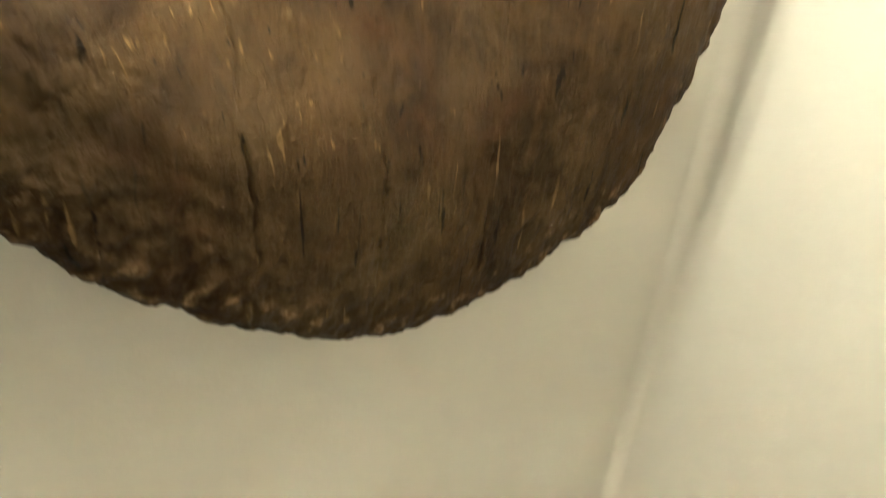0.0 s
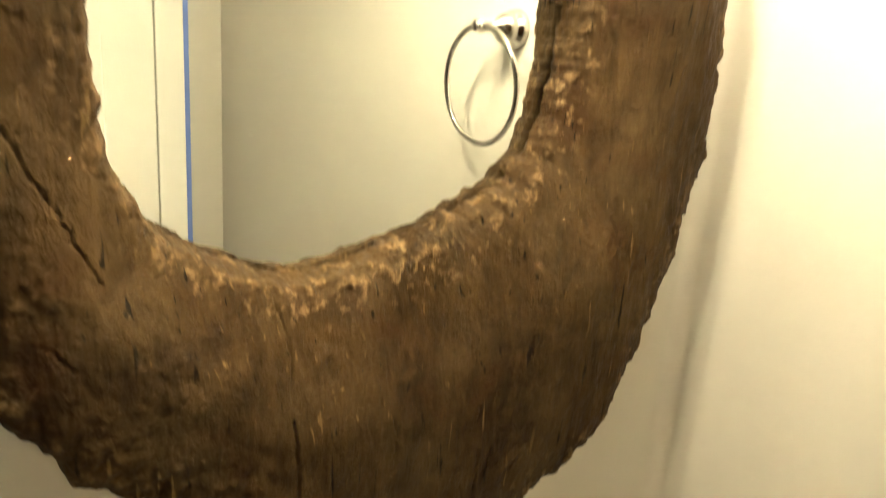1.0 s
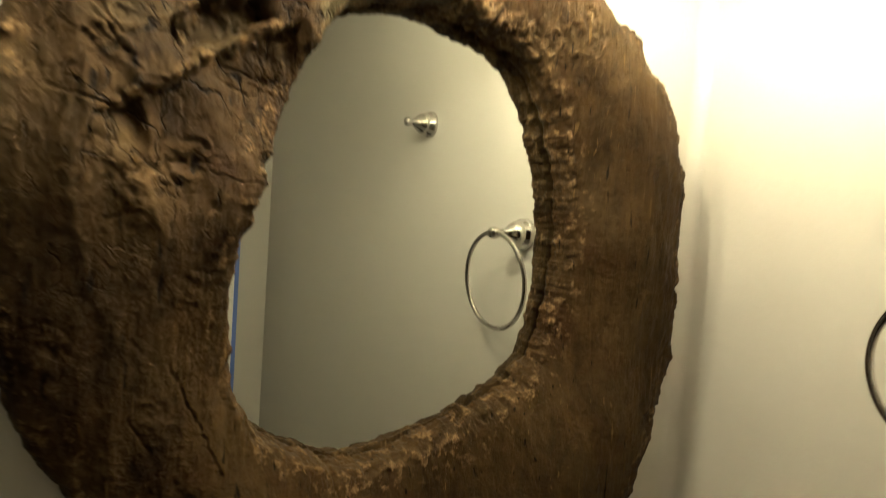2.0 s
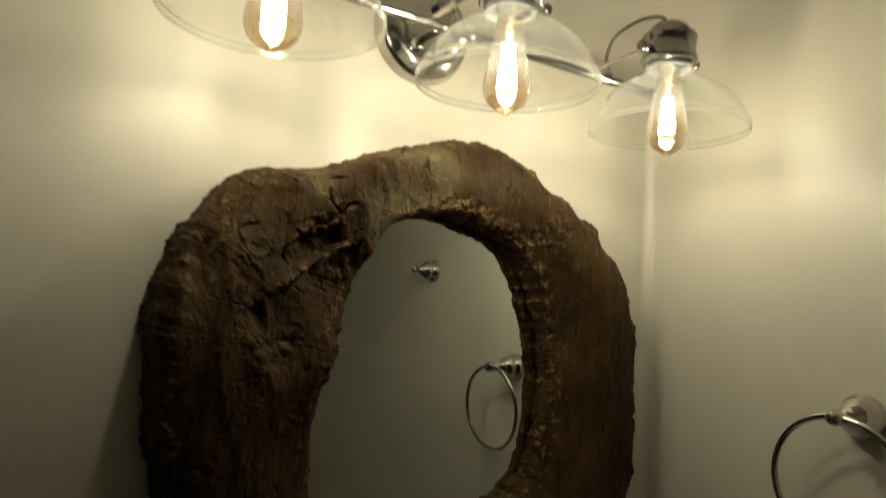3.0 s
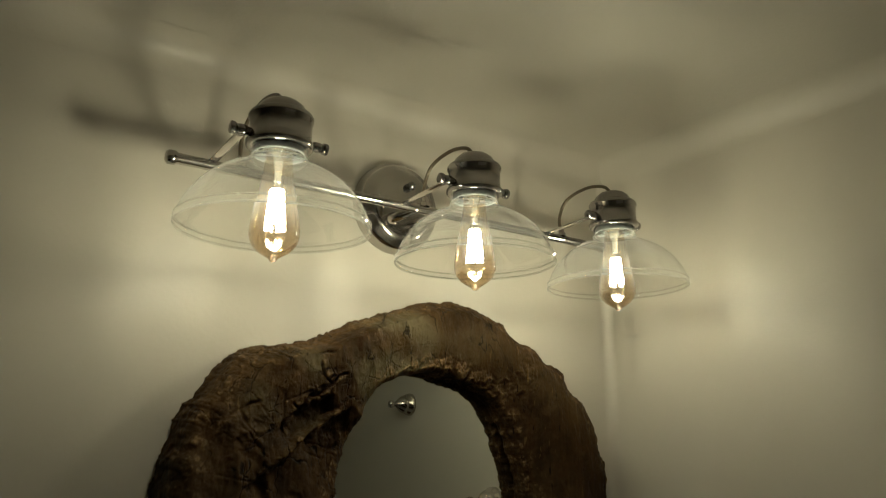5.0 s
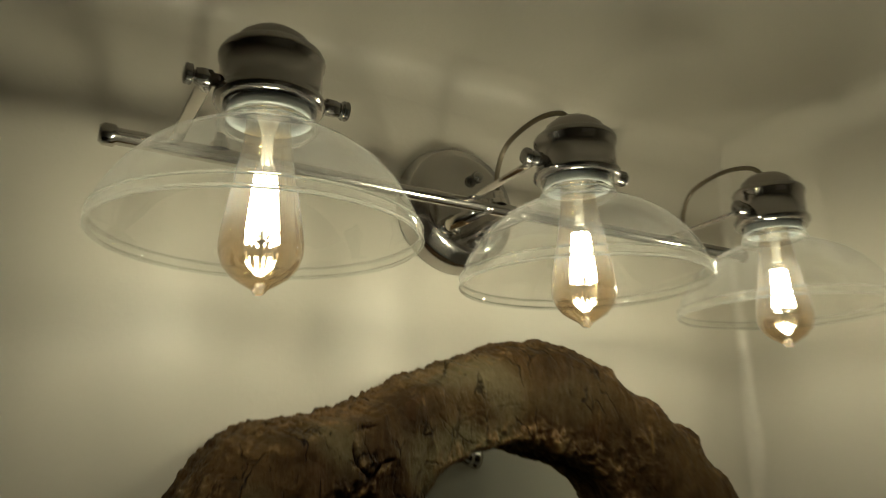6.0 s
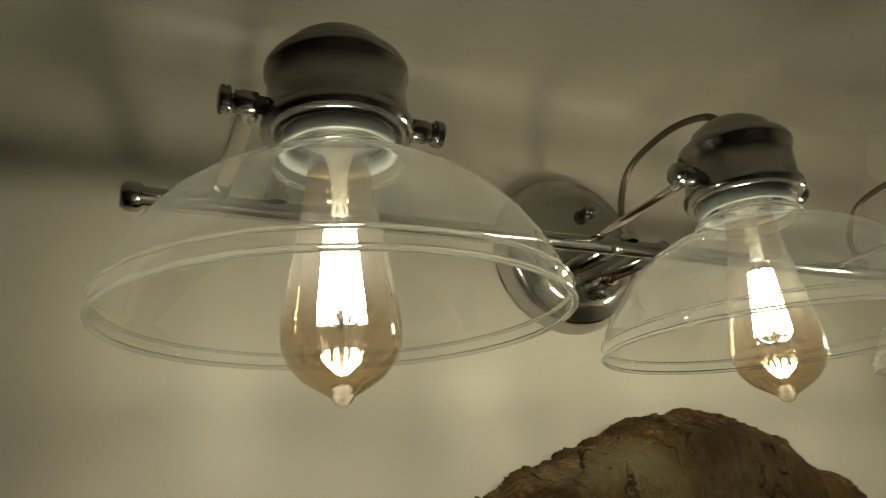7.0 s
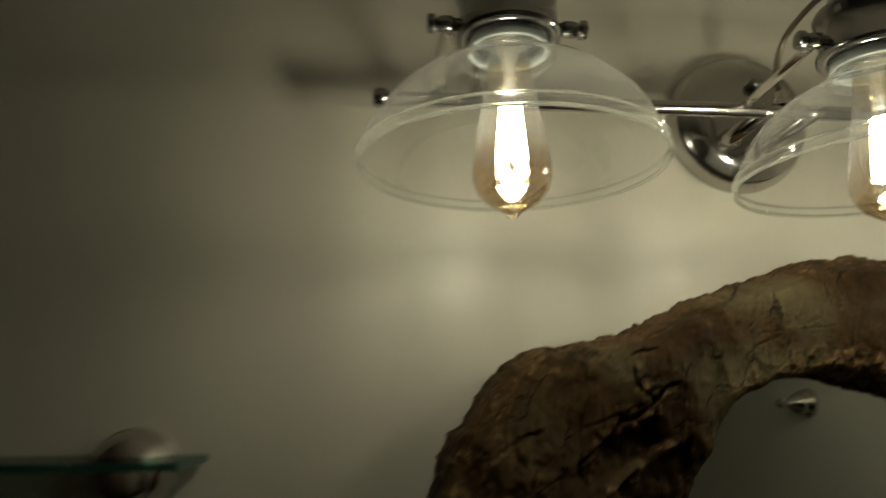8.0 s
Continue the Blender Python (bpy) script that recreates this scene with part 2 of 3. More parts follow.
slab("wall_north", (LEFT_X - 0.1, WALL_Y, FLOOR_Z), (WALL_X + 0.1, WALL_Y + 0.1, CEILING_Z), WALL_PAINT, "smooth cream painted wall behind the mirror")
slab("wall_east", (WALL_X, BACK_Y - 0.1, FLOOR_Z), (WALL_X + 0.1, WALL_Y, CEILING_Z), WALL_PAINT, "smooth cream painted wall with chrome fittings")
# unseen wall that closes the room, placed far away to weaken the bounce
slab("wall_west", (LEFT_X - 0.1, BACK_Y - 0.1, FLOOR_Z), (LEFT_X, WALL_Y, CEILING_Z), WALL_PAINT, "unseen cream painted side wall, set far off to cut bounced light")
slab("wall_south", (LEFT_X, BACK_Y - 0.1, FLOOR_Z), (WALL_X, BACK_Y, CEILING_Z), WALL_PAINT, "smooth cream painted wall opposite the mirror")
slab("floor", (LEFT_X - 0.1, BACK_Y - 0.1, FLOOR_Z - 0.1), (WALL_X + 0.1, WALL_Y + 0.1, FLOOR_Z), FLOOR_VINYL, "plain grey vinyl bathroom floor")
slab("ceiling", (LEFT_X - 0.1, BACK_Y - 0.1, CEILING_Z), (WALL_X + 0.1, WALL_Y + 0.1, CEILING_Z + 0.1), CEILING_PAINT, "off-white matt painted ceiling")

def cove(name, start, end, to_a, to_b, radius, label):
    """A hollow fillet of filler in the corner that runs from start to end, between walls that face to_a and to_b."""
    start, end, to_a, to_b = (Vector(v) for v in (start, end, to_a, to_b))
    bm = bmesh.new()
    rows = []
    for p in (start, end):
        rows.append([bm.verts.new(p + radius * (to_a * (1 - math.sin(t)) + to_b * (1 - math.cos(t)))) for t in (math.pi / 2 * k / 16 for k in range(17))])
    for k in range(16):
        bm.faces.new((rows[0][k], rows[0][k + 1], rows[1][k + 1], rows[1][k]))
    bm.faces.ensure_lookup_table()
    bm.normal_update()
    if bm.faces[8].normal.dot(to_a + to_b) < 0:
        bmesh.ops.reverse_faces(bm, faces=bm.faces[:])
    return tagged(part(name, bm, WALL_PAINT), label, "trim", kind="structure")


TOP = CEILING_Z - 0.0005
cove("trim_1", (WALL_X - 0.0005, WALL_Y - 0.0005, FLOOR_Z), (WALL_X - 0.0005, WALL_Y - 0.0005, TOP), (-1, 0, 0), (0, -1, 0), 0.018, "soft filled corner between cream painted walls")
cove("trim_2", (LEFT_X, WALL_Y - 0.0005, TOP), (WALL_X, WALL_Y - 0.0005, TOP), (0, -1, 0), (0, 0, -1), 0.045, "soft cream filled edge between wall and ceiling")
cove("trim_3", (WALL_X - 0.0005, BACK_Y, TOP), (WALL_X - 0.0005, WALL_Y, TOP), (-1, 0, 0), (0, 0, -1), 0.045, "soft cream filled edge between wall and ceiling")

# ---- mirror in a hollow slab of old wood ----
MID_X, MID_Z = 0.37, 1.66
OUTER = (.319, .324, .329, .329, .324, .320, .317, .320, .325, .317, .304, .302, .305, .320, .358, .371, .375, .371, .359,
         .360, .362, .359, .354, .363, .377, .400, .426, .450, .458, .455, .439, .404, .379, .361, .346, .331)
INNER = (.175, .177, .184, .198, .209, .209, .213, .216, .215, .194, .179, .176, .185, .201, .217, .231, .227, .221, .200, .191, .190, .195, .184, .178)


def around(table, a):
    """Periodic cubic through radii at even steps of angle, which starts at +x and runs towards +z."""
    n = len(table)
    f = (a / (2 * math.pi)) % 1 * n
    i, t = int(f), f - int(f)
    p = [table[(i + k) % n] for k in (-1, 0, 1, 2)]
    return 0.5 * (2 * p[1] + (p[2] - p[0]) * t + (2 * p[0] - 5 * p[1] + 4 * p[2] - p[3]) * t * t + (3 * p[1] - p[0] - 3 * p[2] + p[3]) * t ** 3)


def bell(a, mid, width):
    d = (math.degrees(a) - mid + 180) % 360 - 180
    return math.exp(-(d / width) ** 2)


def build_mirror():
    root = thing("wall_mirror", (MID_X, WALL_Y, MID_Z), "oval wall mirror in a thick hollowed slab of rough brown wood", "mirror")
    turns = 1700
    verts, bare_lit, plates, checked = [], [], [], []

    def step(lo, hi, v):
        t = min(1.0, max(0.0, (v - lo) / (hi - lo)))
        return t * t * (3 - 2 * t)

    # profile: up the outer wall, across the front, down the inner wall
    power, brim = 9.0, 0.97
    lip = (1 - brim ** power) ** (1 / power)
    wall = [((1 - (lip * k / 22) ** power) ** (1 / power), lip * k / 22) for k in range(22)]
    front = [(brim - 2 * brim * k / 107, (1 - abs(brim - 2 * brim * k / 107) ** power) ** (1 / power)) for k in range(108)]
    profile = wall + front + [(-u, h) for u, h in reversed(wall)]
    across = len(profile)

    def near_line(x, z, x0, z0, x1, z1):
        t = min(1.0, max(0.0, ((x - x0) * (x1 - x0) + (z - z0) * (z1 - z0)) / ((x1 - x0) ** 2 + (z1 - z0) ** 2)))
        return math.hypot(x - x0 - t * (x1 - x0), z - z0 - t * (z1 - z0))

    splits = ((0.284, 1.20, 0.284, 1.46, 0.0020), (0.360, 1.20, 0.362, 1.39, 0.0016), (0.441, 1.25, 0.441, 1.36, 0.0013), (0.128, 1.565, 0.174, 1.473, 0.0012),
              (0.103, 1.528, 0.139, 1.473, 0.0012), (0.120, 1.476, 0.158, 1.430, 0.0012), (0.046, 1.748, 0.086, 1.738, 0.0020), (0.076, 1.796, 0.102, 1.765, 0.0030),
              (0.127, 1.828, 0.172, 1.846, 0.0020), (0.120, 1.800, 0.128, 1.845, 0.0022), (0.290, 1.905, 0.370, 1.913, 0.0007), (0.052, 1.700, 0.120, 1.706, 0.0010))
    for i in range(turns):
        a = 2 * math.pi * i / turns
        ca, sa = math.cos(a), math.sin(a)
        ragged = noise.fractal((ca * 9, sa * 9, 3.0), 0.7, 2.0, 6) * (0.0050 + 0.0050 * bell(a, 55, 26))
        ragged_in = noise.fractal((ca * 8, sa * 8, 8.0), 0.7, 2.0, 6) * 0.0034
        ro, ri = around(OUTER, a), around(INNER, a)
        gnarl = min(1.0, bell(a, 143, 34) * 1.3)
        chip = bell(a, 240, 45)
        bevel = max(bell(a, 120, 27), 0.8 * bell(a, 80, 26))
        flaky = bell(a, 72, 22)
        hewn = bell(a, 295, 45)   # the opening widens towards the front here
        left = bell(a, 175, 55)
        thick = 0.080 + 0.020 * left - 0.020 * bell(a, 82, 40) + 0.008 * noise.noise((ca * 2, sa * 2, 0.4))
        for j, (u, s) in enumerate(profile):
            d = thick * s * (1 - (0.50 - 0.46 * left) * (1 - 0.88 * bell(a, 98, 48)) * step(-0.1, 1.0, -u) - 0.10 * (1 - 0.9 * bell(a, 265, 80)) * step(0.3, 1.0, u) - 0.40 * bevel * step(0.64, 0.98, u + 0.05 * noise.noise((ca * 14, sa * 14, 2.0))))
            r = (ro + ri) / 2 + u * (ro - ri) / 2 + ragged * step(0.55, 1.0, u) + ragged_in * step(0.55, 1.0, -u)
            r += 0.011 * hewn * s * step(0.75, 1.0, -u)
            x, z = MID_X + r * ca, MID_Z + r * sa
            q = Vector((x, 0, z))
            q3 = Vector((x, d, z))
            flat = step(0.3, 0.9, s)
            # long swells and a faint upright grain
            d += flat * (0.0032 * noise.noise(q * 8) + 0.0012 * noise.noise(Vector((x * 70, 0, z * 14))))
            # squarish checked blocks on the gnarled side, at odd heights, with gaping cracks between
            bent = q + 0.012 * noise.noise_vector(q * 24) + 0.0030 * noise.noise_vector(q * 110)
            run = (bent.x - 0.086) * 0.849 + (bent.z - 1.740) * 0.529
            rise = -(bent.x - 0.086) * 0.529 + (bent.z - 1.740) * 0.849
            patch = gnarl * math.exp(-((x - 0.150) / 0.075) ** 2 - ((z - 1.842) / 0.055) ** 2)
            rise += 0.010 * noise.noise((run * 14, 3.0, 1.0))
            row = math.floor(rise / 0.037)
            cell = run / 0.060 + 0.43 * row + 0.35 * noise.noise((row * 2.3, rise * 20, 8.0))
            col = math.floor(cell)
            odd = noise.noise((col * 3.7 + 0.3, row * 5.1 + 0.7, 0.5))
            rim = min(min(cell - col, col + 1 - cell) * 0.060, min(rise / 0.037 - row, row + 1 - rise / 0.037) * 0.037)
            gapped = step(-0.08, 0.14, noise.noise(q * 19 + Vector((5.3, 1.0, 2.2))))
            crack = (1 - step(0.0004, 0.0026, rim)) * gapped * min(1.0, 1.6 * patch)
            lipped = (1 - step(0.0026, 0.0100, rim)) * (1 - crack) * gapped * min(1.0, 1.6 * patch)
            d += flat * (0.0060 * patch * odd * step(0.0, 0.010, rim) - 0.0075 * crack)
            # slanting folds on the rest of the gnarled side
            fold = noise.noise(Vector((bent.x * 22 + bent.z * 5, 0.0, bent.z * 7)))
            d += flat * gnarl * (1 - patch) * 0.007 * (1 - abs(fold) * 2.2)
            # fine drying cracks elsewhere
            near, _ = noise.voronoi(Vector((bent.x * 15 + bent.z * 6, 0.3, bent.z * 13 - bent.x * 6)))
            d -= flat * (0.25 + 0.75 * gnarl) * 0.0022 * (1 - step(0.0, 0.022, near[1] - near[0])) * gapped
            # worn hollow below the ledge, towards the opening
            along = ((x - 0.086) * 0.849 + (z - 1.740) * 0.529) / 0.1437
            below = (x - 0.086) * 0.529 - (z - 1.740) * 0.849 + 0.006 * noise.noise(q * 38) + 0.0025 * noise.noise(q * 120)
            reach = step(-0.12, 0.06, along) * (1 - step(0.98, 1.12, along))
            hollow = reach * step(-0.003, 0.003, below) * (1 - step(0.05, 0.11, below))
            pocket = reach * step(0.30, 0.48, along) * (1 - step(0.85, 1.0, along)) * step(-0.036, -0.028, below) * (1 - step(-0.012, -0.005, below))
            brink = reach * math.exp(-((below + 0.002) / 0.006) ** 2)
            d -= flat * (0.011 * hollow + 0.013 * pocket)
            # crumbling bark along the rims and the lower edge
            crumb = noise.fractal(q3 * 90, 0.7, 2.1, 5)
            fine = noise.fractal(Vector((x * 80, d * 80, z * 45)), 0.8, 2.1, 4)
            worn = max(step(0.80, 0.97, abs(u)), 0.9 * bell(a, 92, 36) * step(0.40, 0.78, -u), 0.6 * chip * step(0.2, 0.8, u), 0.9 * brink, 0.9 * lipped, (0.30 + 0.5 * gnarl + 0.6 * flaky) * step(0.1, 0.4, noise.noise(q * 18 + Vector((9, 0, 4)))))
            d += flat * (0.0011 * fine + 0.0038 * crumb * worn)
            r2 = r + math.copysign(1 - flat, u) * (0.0010 * fine + (0.0022 + 0.0022 * max(bevel, flaky)) * crumb)
            # single long splits and scratches
            for x0, z0, x1, z1, wide in splits:
                if min(x0, x1) - 0.02 < x < max(x0, x1) + 0.02 and min(z0, z1) - 0.02 < z < max(z0, z1) + 0.02:
                    off = near_line(x + 0.005 * noise.noise((z * 28, x0 * 40, 0)) + 0.002 * noise.noise((z * 130, x * 130, 0)), z, x0, z0, x1, z1)
                    d -= flat * 0.0024 * math.exp(-(off / (0.42 * wide)) ** 2) * step(-0.45, 0.0, noise.noise((z * 45, x0 * 90, 4)))
            y = WALL_Y - 0.001 - max(d, 0.0)
            if u < -0.55 and y > GLASS_Y - 0.004:   # rebate round the glass
                y, r2 = GLASS_Y - 0.004 + 0.0035 * (j / across), ri + ragged_in + 0.026 * step(GLASS_Y - 0.004, GLASS_Y - 0.002, WALL_Y - 0.001 - max(d, 0))
            verts.append((MID_X + r2 * ca, y, MID_Z + r2 * sa))
            low = math.degrees(a)
            under = step(0.925, 0.965, -u) * step(0.80, 0.93, s) * step(-0.25, 0.1, crumb + 0.4 * noise.noise(q * 40)) * (150 < low < 345)
            chips = step(-0.05, 0.35, crumb)
            # bare wood, plus the upper outer bevel painted paler as if lit from above
            bare_lit.append(min(1.0, max(under, chips * brink * 1.1, chips * lipped, step(0.25, 0.5, crumb) * step(0.60, 0.85, abs(u)) * 0.8,
                                     step(-0.25, 0.15, crumb) * bell(a, 92, 36) * step(0.40, 0.78, -u) * step(-0.3, 0.1, noise.noise(q * 32)),
                                     bevel * step(0.76, 0.92, u + 0.12 * crumb) * 0.6, 0.8 * flaky * worn * chips)))
            checked.append(min(1.0, max(gnarl, bell(a, 88, 40), 0.06)))
            # olive plates, mostly on the top arch, where lamplight is painted into them
            plates.append(flat * (1 - crack) * step(-0.22, 0.26, noise.noise(q * 17 + Vector((2.0, 7.0, 1.0))) + 0.30 * bell(a, 110, 18) - 0.08) * min(1.0, 0.07 + 0.5 * patch + 0.93 * bell(a, 110, 26)) * (1 - hollow))
    faces = []
    for i in range(turns):
        for j in range(across - 1):
            k, k2 = i * across + j, ((i + 1) % turns) * across + j
            faces.append((k, k + 1, k2 + 1, k2))
    me = bpy.data.meshes.new("frame")
    me.from_pydata(verts, [], faces)
    me.materials.append(WOOD)
    me.attributes.new("bare_lit", "FLOAT", "POINT").data.foreach_set("value", bare_lit)
    me.attributes.new("checked", "FLOAT", "POINT").data.foreach_set("value", checked)
    me.attributes.new("plate", "FLOAT", "POINT").data.foreach_set("value", plates)
    me.polygons.foreach_set("use_smooth", [True] * len(me.polygons))
    fr = new("frame", me)
    fr.parent = root
    local(tagged(fr, "rough brown live-edge wood with a pale raw inner rim"), root)
    bm = bmesh.new()
    front, rear = [], []
    for k in range(160):
        a = 2 * math.pi * k / 160
        r = around(INNER, a) + 0.024
        front.append(bm.verts.new((MID_X + r * math.cos(a), GLASS_Y, MID_Z + r * math.sin(a))))
        rear.append(bm.verts.new((MID_X + r * math.cos(a), WALL_Y - 0.002, MID_Z + r * math.sin(a))))
    bm.faces.new(front)
    bm.faces.new(rear[::-1])
    for k in range(160):
        bm.faces.new((front[k - 1], front[k], rear[k], rear[k - 1]))
    bmesh.ops.recalc_face_normals(bm, faces=bm.faces[:])
    local(part("mirror_glass", bm, mirror_material, root, "clear silvered mirror glass", smooth=False), root)


build_mirror()


# ---- vanity light over the mirror ----
BAR_Y, BAR_Z, MID_LAMP = 0.110, 2.094, LAMP_X[1]


fixture = thing("vanity_light", (MID_LAMP, WALL_Y, 2.12), "three-lamp polished nickel vanity light with clear glass shades", "wall lamp")


def fit_part(name, bm, material, label="", parent=None, smooth=True):
    ob = part(name, bm, material, parent or fixture, label, smooth)
    return ob if parent else local(ob, fixture)


PLATE_X, PLATE_Z = 0.322, 2.120
plate = fit_part("back_plate", lathe([(0, 0.026), (0.046, 0.026), (0.0555, 0.025), (0.0575, 0.022), (0.063, 0.021), (0.066, 0.017), (0.069, 0.010), (0.071, 0.003), (0.071, 0), (0, 0)],
                                     Matrix.Translation((PLATE_X, WALL_Y - 0.001, PLATE_Z)) @ OUT_OF_WALL, 96), PLATE, "round stepped polished nickel back plate")
for sx, sz in ((0.010, 0.031), (-0.019, -0.031), (0.010, -0.041)):
    fit_part("finial", lathe([(0, 0.0125), (0.0030, 0.0120), (0.0055, 0.0100), (0.0066, 0.0075), (0.0058, 0.0062), (0.0066, 0.0050), (0.0058, 0.0030), (0.0040, 0.0022), (0.0040, 0), (0, 0)],
                             Matrix.Translation((PLATE_X + sx, WALL_Y - 0.027, PLATE_Z + sz)) @ OUT_OF_WALL, 20), SMOKED, "small dark ridged nut", plate)
for sx in (-0.022, 0.022):
    fit_part("standoff", lathe([(0.009, 0), (0.009, 0.01), (0.007, 0.012), (0.007, 0.075), (0, 0.075)], Matrix.Translation((PLATE_X + sx, WALL_Y - 0.026, BAR_Z)) @ OUT_OF_WALL, 24), CHROME)
bar = fit_part("bar", lathe([(0, -0.360), (0.006, -0.360), (0.0085, -0.357), (0.0085, -0.350), (0.0065, -0.348), (0.0065, 0.348), (0.0085, 0.350), (0.0085, 0.357), (0.006, 0.360), (0, 0.360)],
                            Matrix.Translation((MID_LAMP, BAR_Y, BAR_Z)) @ ALONG_X, 32), PLATE, "long straight nickel bar with end caps")


CORD_X = 0.007   # the cords come down a little beside their lamps


def build_lamp(lx):
    at = Matrix.Translation((lx, LAMP_Y, 0))
    cap = fit_part("socket_cap", lathe([(0, 2.1475), (0.010, 2.1468), (0.0185, 2.1440), (0.0245, 2.1390), (0.0275, 2.1335), (0.0282, 2.1310), (0.0310, 2.1302), (0.0340, 2.1288), (0.0356, 2.1258), (0.0353, 2.1225), (0.0338, 2.1200), (0.0340, 2.098), (0.0365, 2.096),
                                        (0.0365, 2.092), (0.034, 2.089), (0.029, 2.089), (0.029, 2.100), (0, 2.100)], at, 72), SMOKED, "domed dark nickel socket cap")
    fit_part("holder", lathe([(0.0275, 2.102), (0.0275, 2.097), (0.0200, 2.095), (0.0170, 2.0935), (0.0165, 2.0890), (0.0150, 2.0880), (0, 2.0880)], at, 48), PORCELAIN, "grey ceramic lamp holder", cap)
    fit_part("ceramic_ring", lathe([(0.0262, 2.0910), (0.0268, 2.0895), (0.0274, 2.0860), (0.0284, 2.0835), (0.0284, 2.0820), (0.0262, 2.0820), (0.0250, 2.0840), (0.0250, 2.0910), (0.0262, 2.0910)], at, 64), PALE_CERAMIC, "pale grey ceramic ring", cap)
    # clear bowl: neck, shoulder, bowl, raised ridge, rim
    outer = [(0.0300, 2.0920), (0.0300, 2.0800), (0.0312, 2.0735), (0.0360, 2.0695), (0.0450, 2.0660), (0.0560, 2.0610), (0.0670, 2.0543), (0.0775, 2.0455), (0.0868, 2.0345), (0.0940, 2.0230),
             (0.0984, 2.0130), (0.0992, 2.0095), (0.1006, 2.0082), (0.1017, 2.0060), (0.1009, 2.0038), (0.1005, 2.0025), (0.1011, 2.0002), (0.1013, 1.9994)]
    shade = fit_part("shade", lathe(outer, at, 128), SHADE_GLASS, "clear glass bowl shade with a raised ridge")
    for name, r, h, thick in (("rim", 0.1011, 1.9992, 0.0014), ("ridge", 0.1012, 2.0062, 0.0010), ("collar", 0.0306, 2.0765, 0.0014)):
        fit_part(name, lathe([(r + thick * math.cos(k * math.pi / 6), h + thick * math.sin(k * math.pi / 6)) for k in range(13)], at, 128), SOLID_GLASS, "thick clear glass bead", shade)
    bulb_shape = [(0, 1.9640), (0.0032, 1.9650), (0.0052, 1.9680), (0.0105, 1.9710), (0.0175, 1.9755), (0.0232, 1.9820), (0.0261, 1.9900), (0.0265, 1.9970), (0.0253, 2.0080), (0.0228, 2.0230), (0.0198, 2.0400),
                  (0.0172, 2.0540), (0.0158, 2.0640), (0.0148, 2.0740), (0.0142, 2.0830), (0.0140, 2.0895)]
    bulb = fit_part("bulb", lathe(bulb_shape, at, 64), AMBER_GLASS, "lit teardrop bulb of amber glass")
    fit_part("stem", lathe([(0.0085, 2.0885), (0.0070, 2.0820), (0.0046, 2.0740), (0.0036, 2.0660), (0.0034, 2.0560), (0.0042, 2.0535), (0.0034, 2.0510), (0, 2.0500)], at, 24), STEM_GLASS, "pressed glass stem", bulb)
    fit_part("post", lathe([(0.0012, 2.0520), (0.0010, 2.0450), (0.0010, 1.998), (0.0, 1.996)], at, 16), CHROME, parent=bulb)
    for k in range(8):
        a = 2 * math.pi * (k + 0.3) / 8
        ca, sa = math.cos(a), math.sin(a)
        top, low = (lx + 0.0058 * ca, LAMP_Y + 0.0058 * sa, 2.043), (lx + 0.0092 * ca, LAMP_Y + 0.0092 * sa, 2.006)
        # tubes thicker than true filaments: their shape stands in for the glare
        fit_part("filament", tube([top, low], 0.0017, 8), FILAMENT, "glowing straight filament, thickened to fill its glare", bulb)
        fit_part("wire", tube(smooth_path([(lx + 0.0015 * ca, LAMP_Y + 0.0015 * sa, 2.060), (lx + 0.0050 * ca, LAMP_Y + 0.0050 * sa, 2.050), top], 4), 0.0004, 6), CHROME, parent=bulb)
        fit_part("wire", tube(smooth_path([low, (lx + 0.0092 * ca, LAMP_Y + 0.0092 * sa, 2.0025), (lx + 0.0055 * ca, LAMP_Y + 0.0055 * sa, 1.9995), (lx + 0.001 * ca, LAMP_Y + 0.001 * sa, 1.9995)], 4), 0.0005, 6), CHROME, parent=bulb)
    # a thumbscrew on each side and one flat arm
    for side in (-1, 1):
        m = Matrix.Translation((lx + side * 0.034, LAMP_Y, PIVOT_Z)) @ Matrix.Rotation(radians(90 * side), 4, "Y")
        knob = fit_part("thumbscrew", lathe([(0.0045, 0), (0.0045, 0.004), (0.0060, 0.005), (0.0060, 0.012), (0.0054, 0.013), (0.0054, 0.015), (0.0036, 0.0155), (0.0036, 0.0165), (0.0066, 0.017),
                                             (0.0071, 0.0180), (0.0062, 0.0190), (0.0071, 0.0202), (0.0066, 0.0214), (0.0040, 0.0222), (0, 0.0224)], m, 28), SMOKED, "dark nickel thumbscrew")
    ax = lx - 0.041
    fit_part("arm", tube([(ax, LAMP_Y - 0.004, PIVOT_Z + 0.001), (ax, LAMP_Y + 0.02, PIVOT_Z - 0.001), (ax, BAR_Y - 0.012, BAR_Z + 0.004), (ax, BAR_Y + 0.004, BAR_Z + 0.004)], 0.0050, 8, 0.22), CHROME, "flat nickel arm")
    # supply cord, looped from the cap back to the bar
    nub = Vector((lx - CORD_X, BAR_Y, BAR_Z + 0.007))
    fit_part("cord", tube(smooth_path([(lx, LAMP_Y, 2.144), (lx - 0.1 * CORD_X, LAMP_Y + 0.016, 2.160), (lx - 0.4 * CORD_X, LAMP_Y + 0.050, 2.166), (lx - 0.8 * CORD_X, LAMP_Y + 0.090, 2.156), (lx - CORD_X, BAR_Y + 0.002, 2.130), nub + Vector((0, 0, 0.006))], 10), 0.0026, 10), CORD, "thin bronze supply cord")
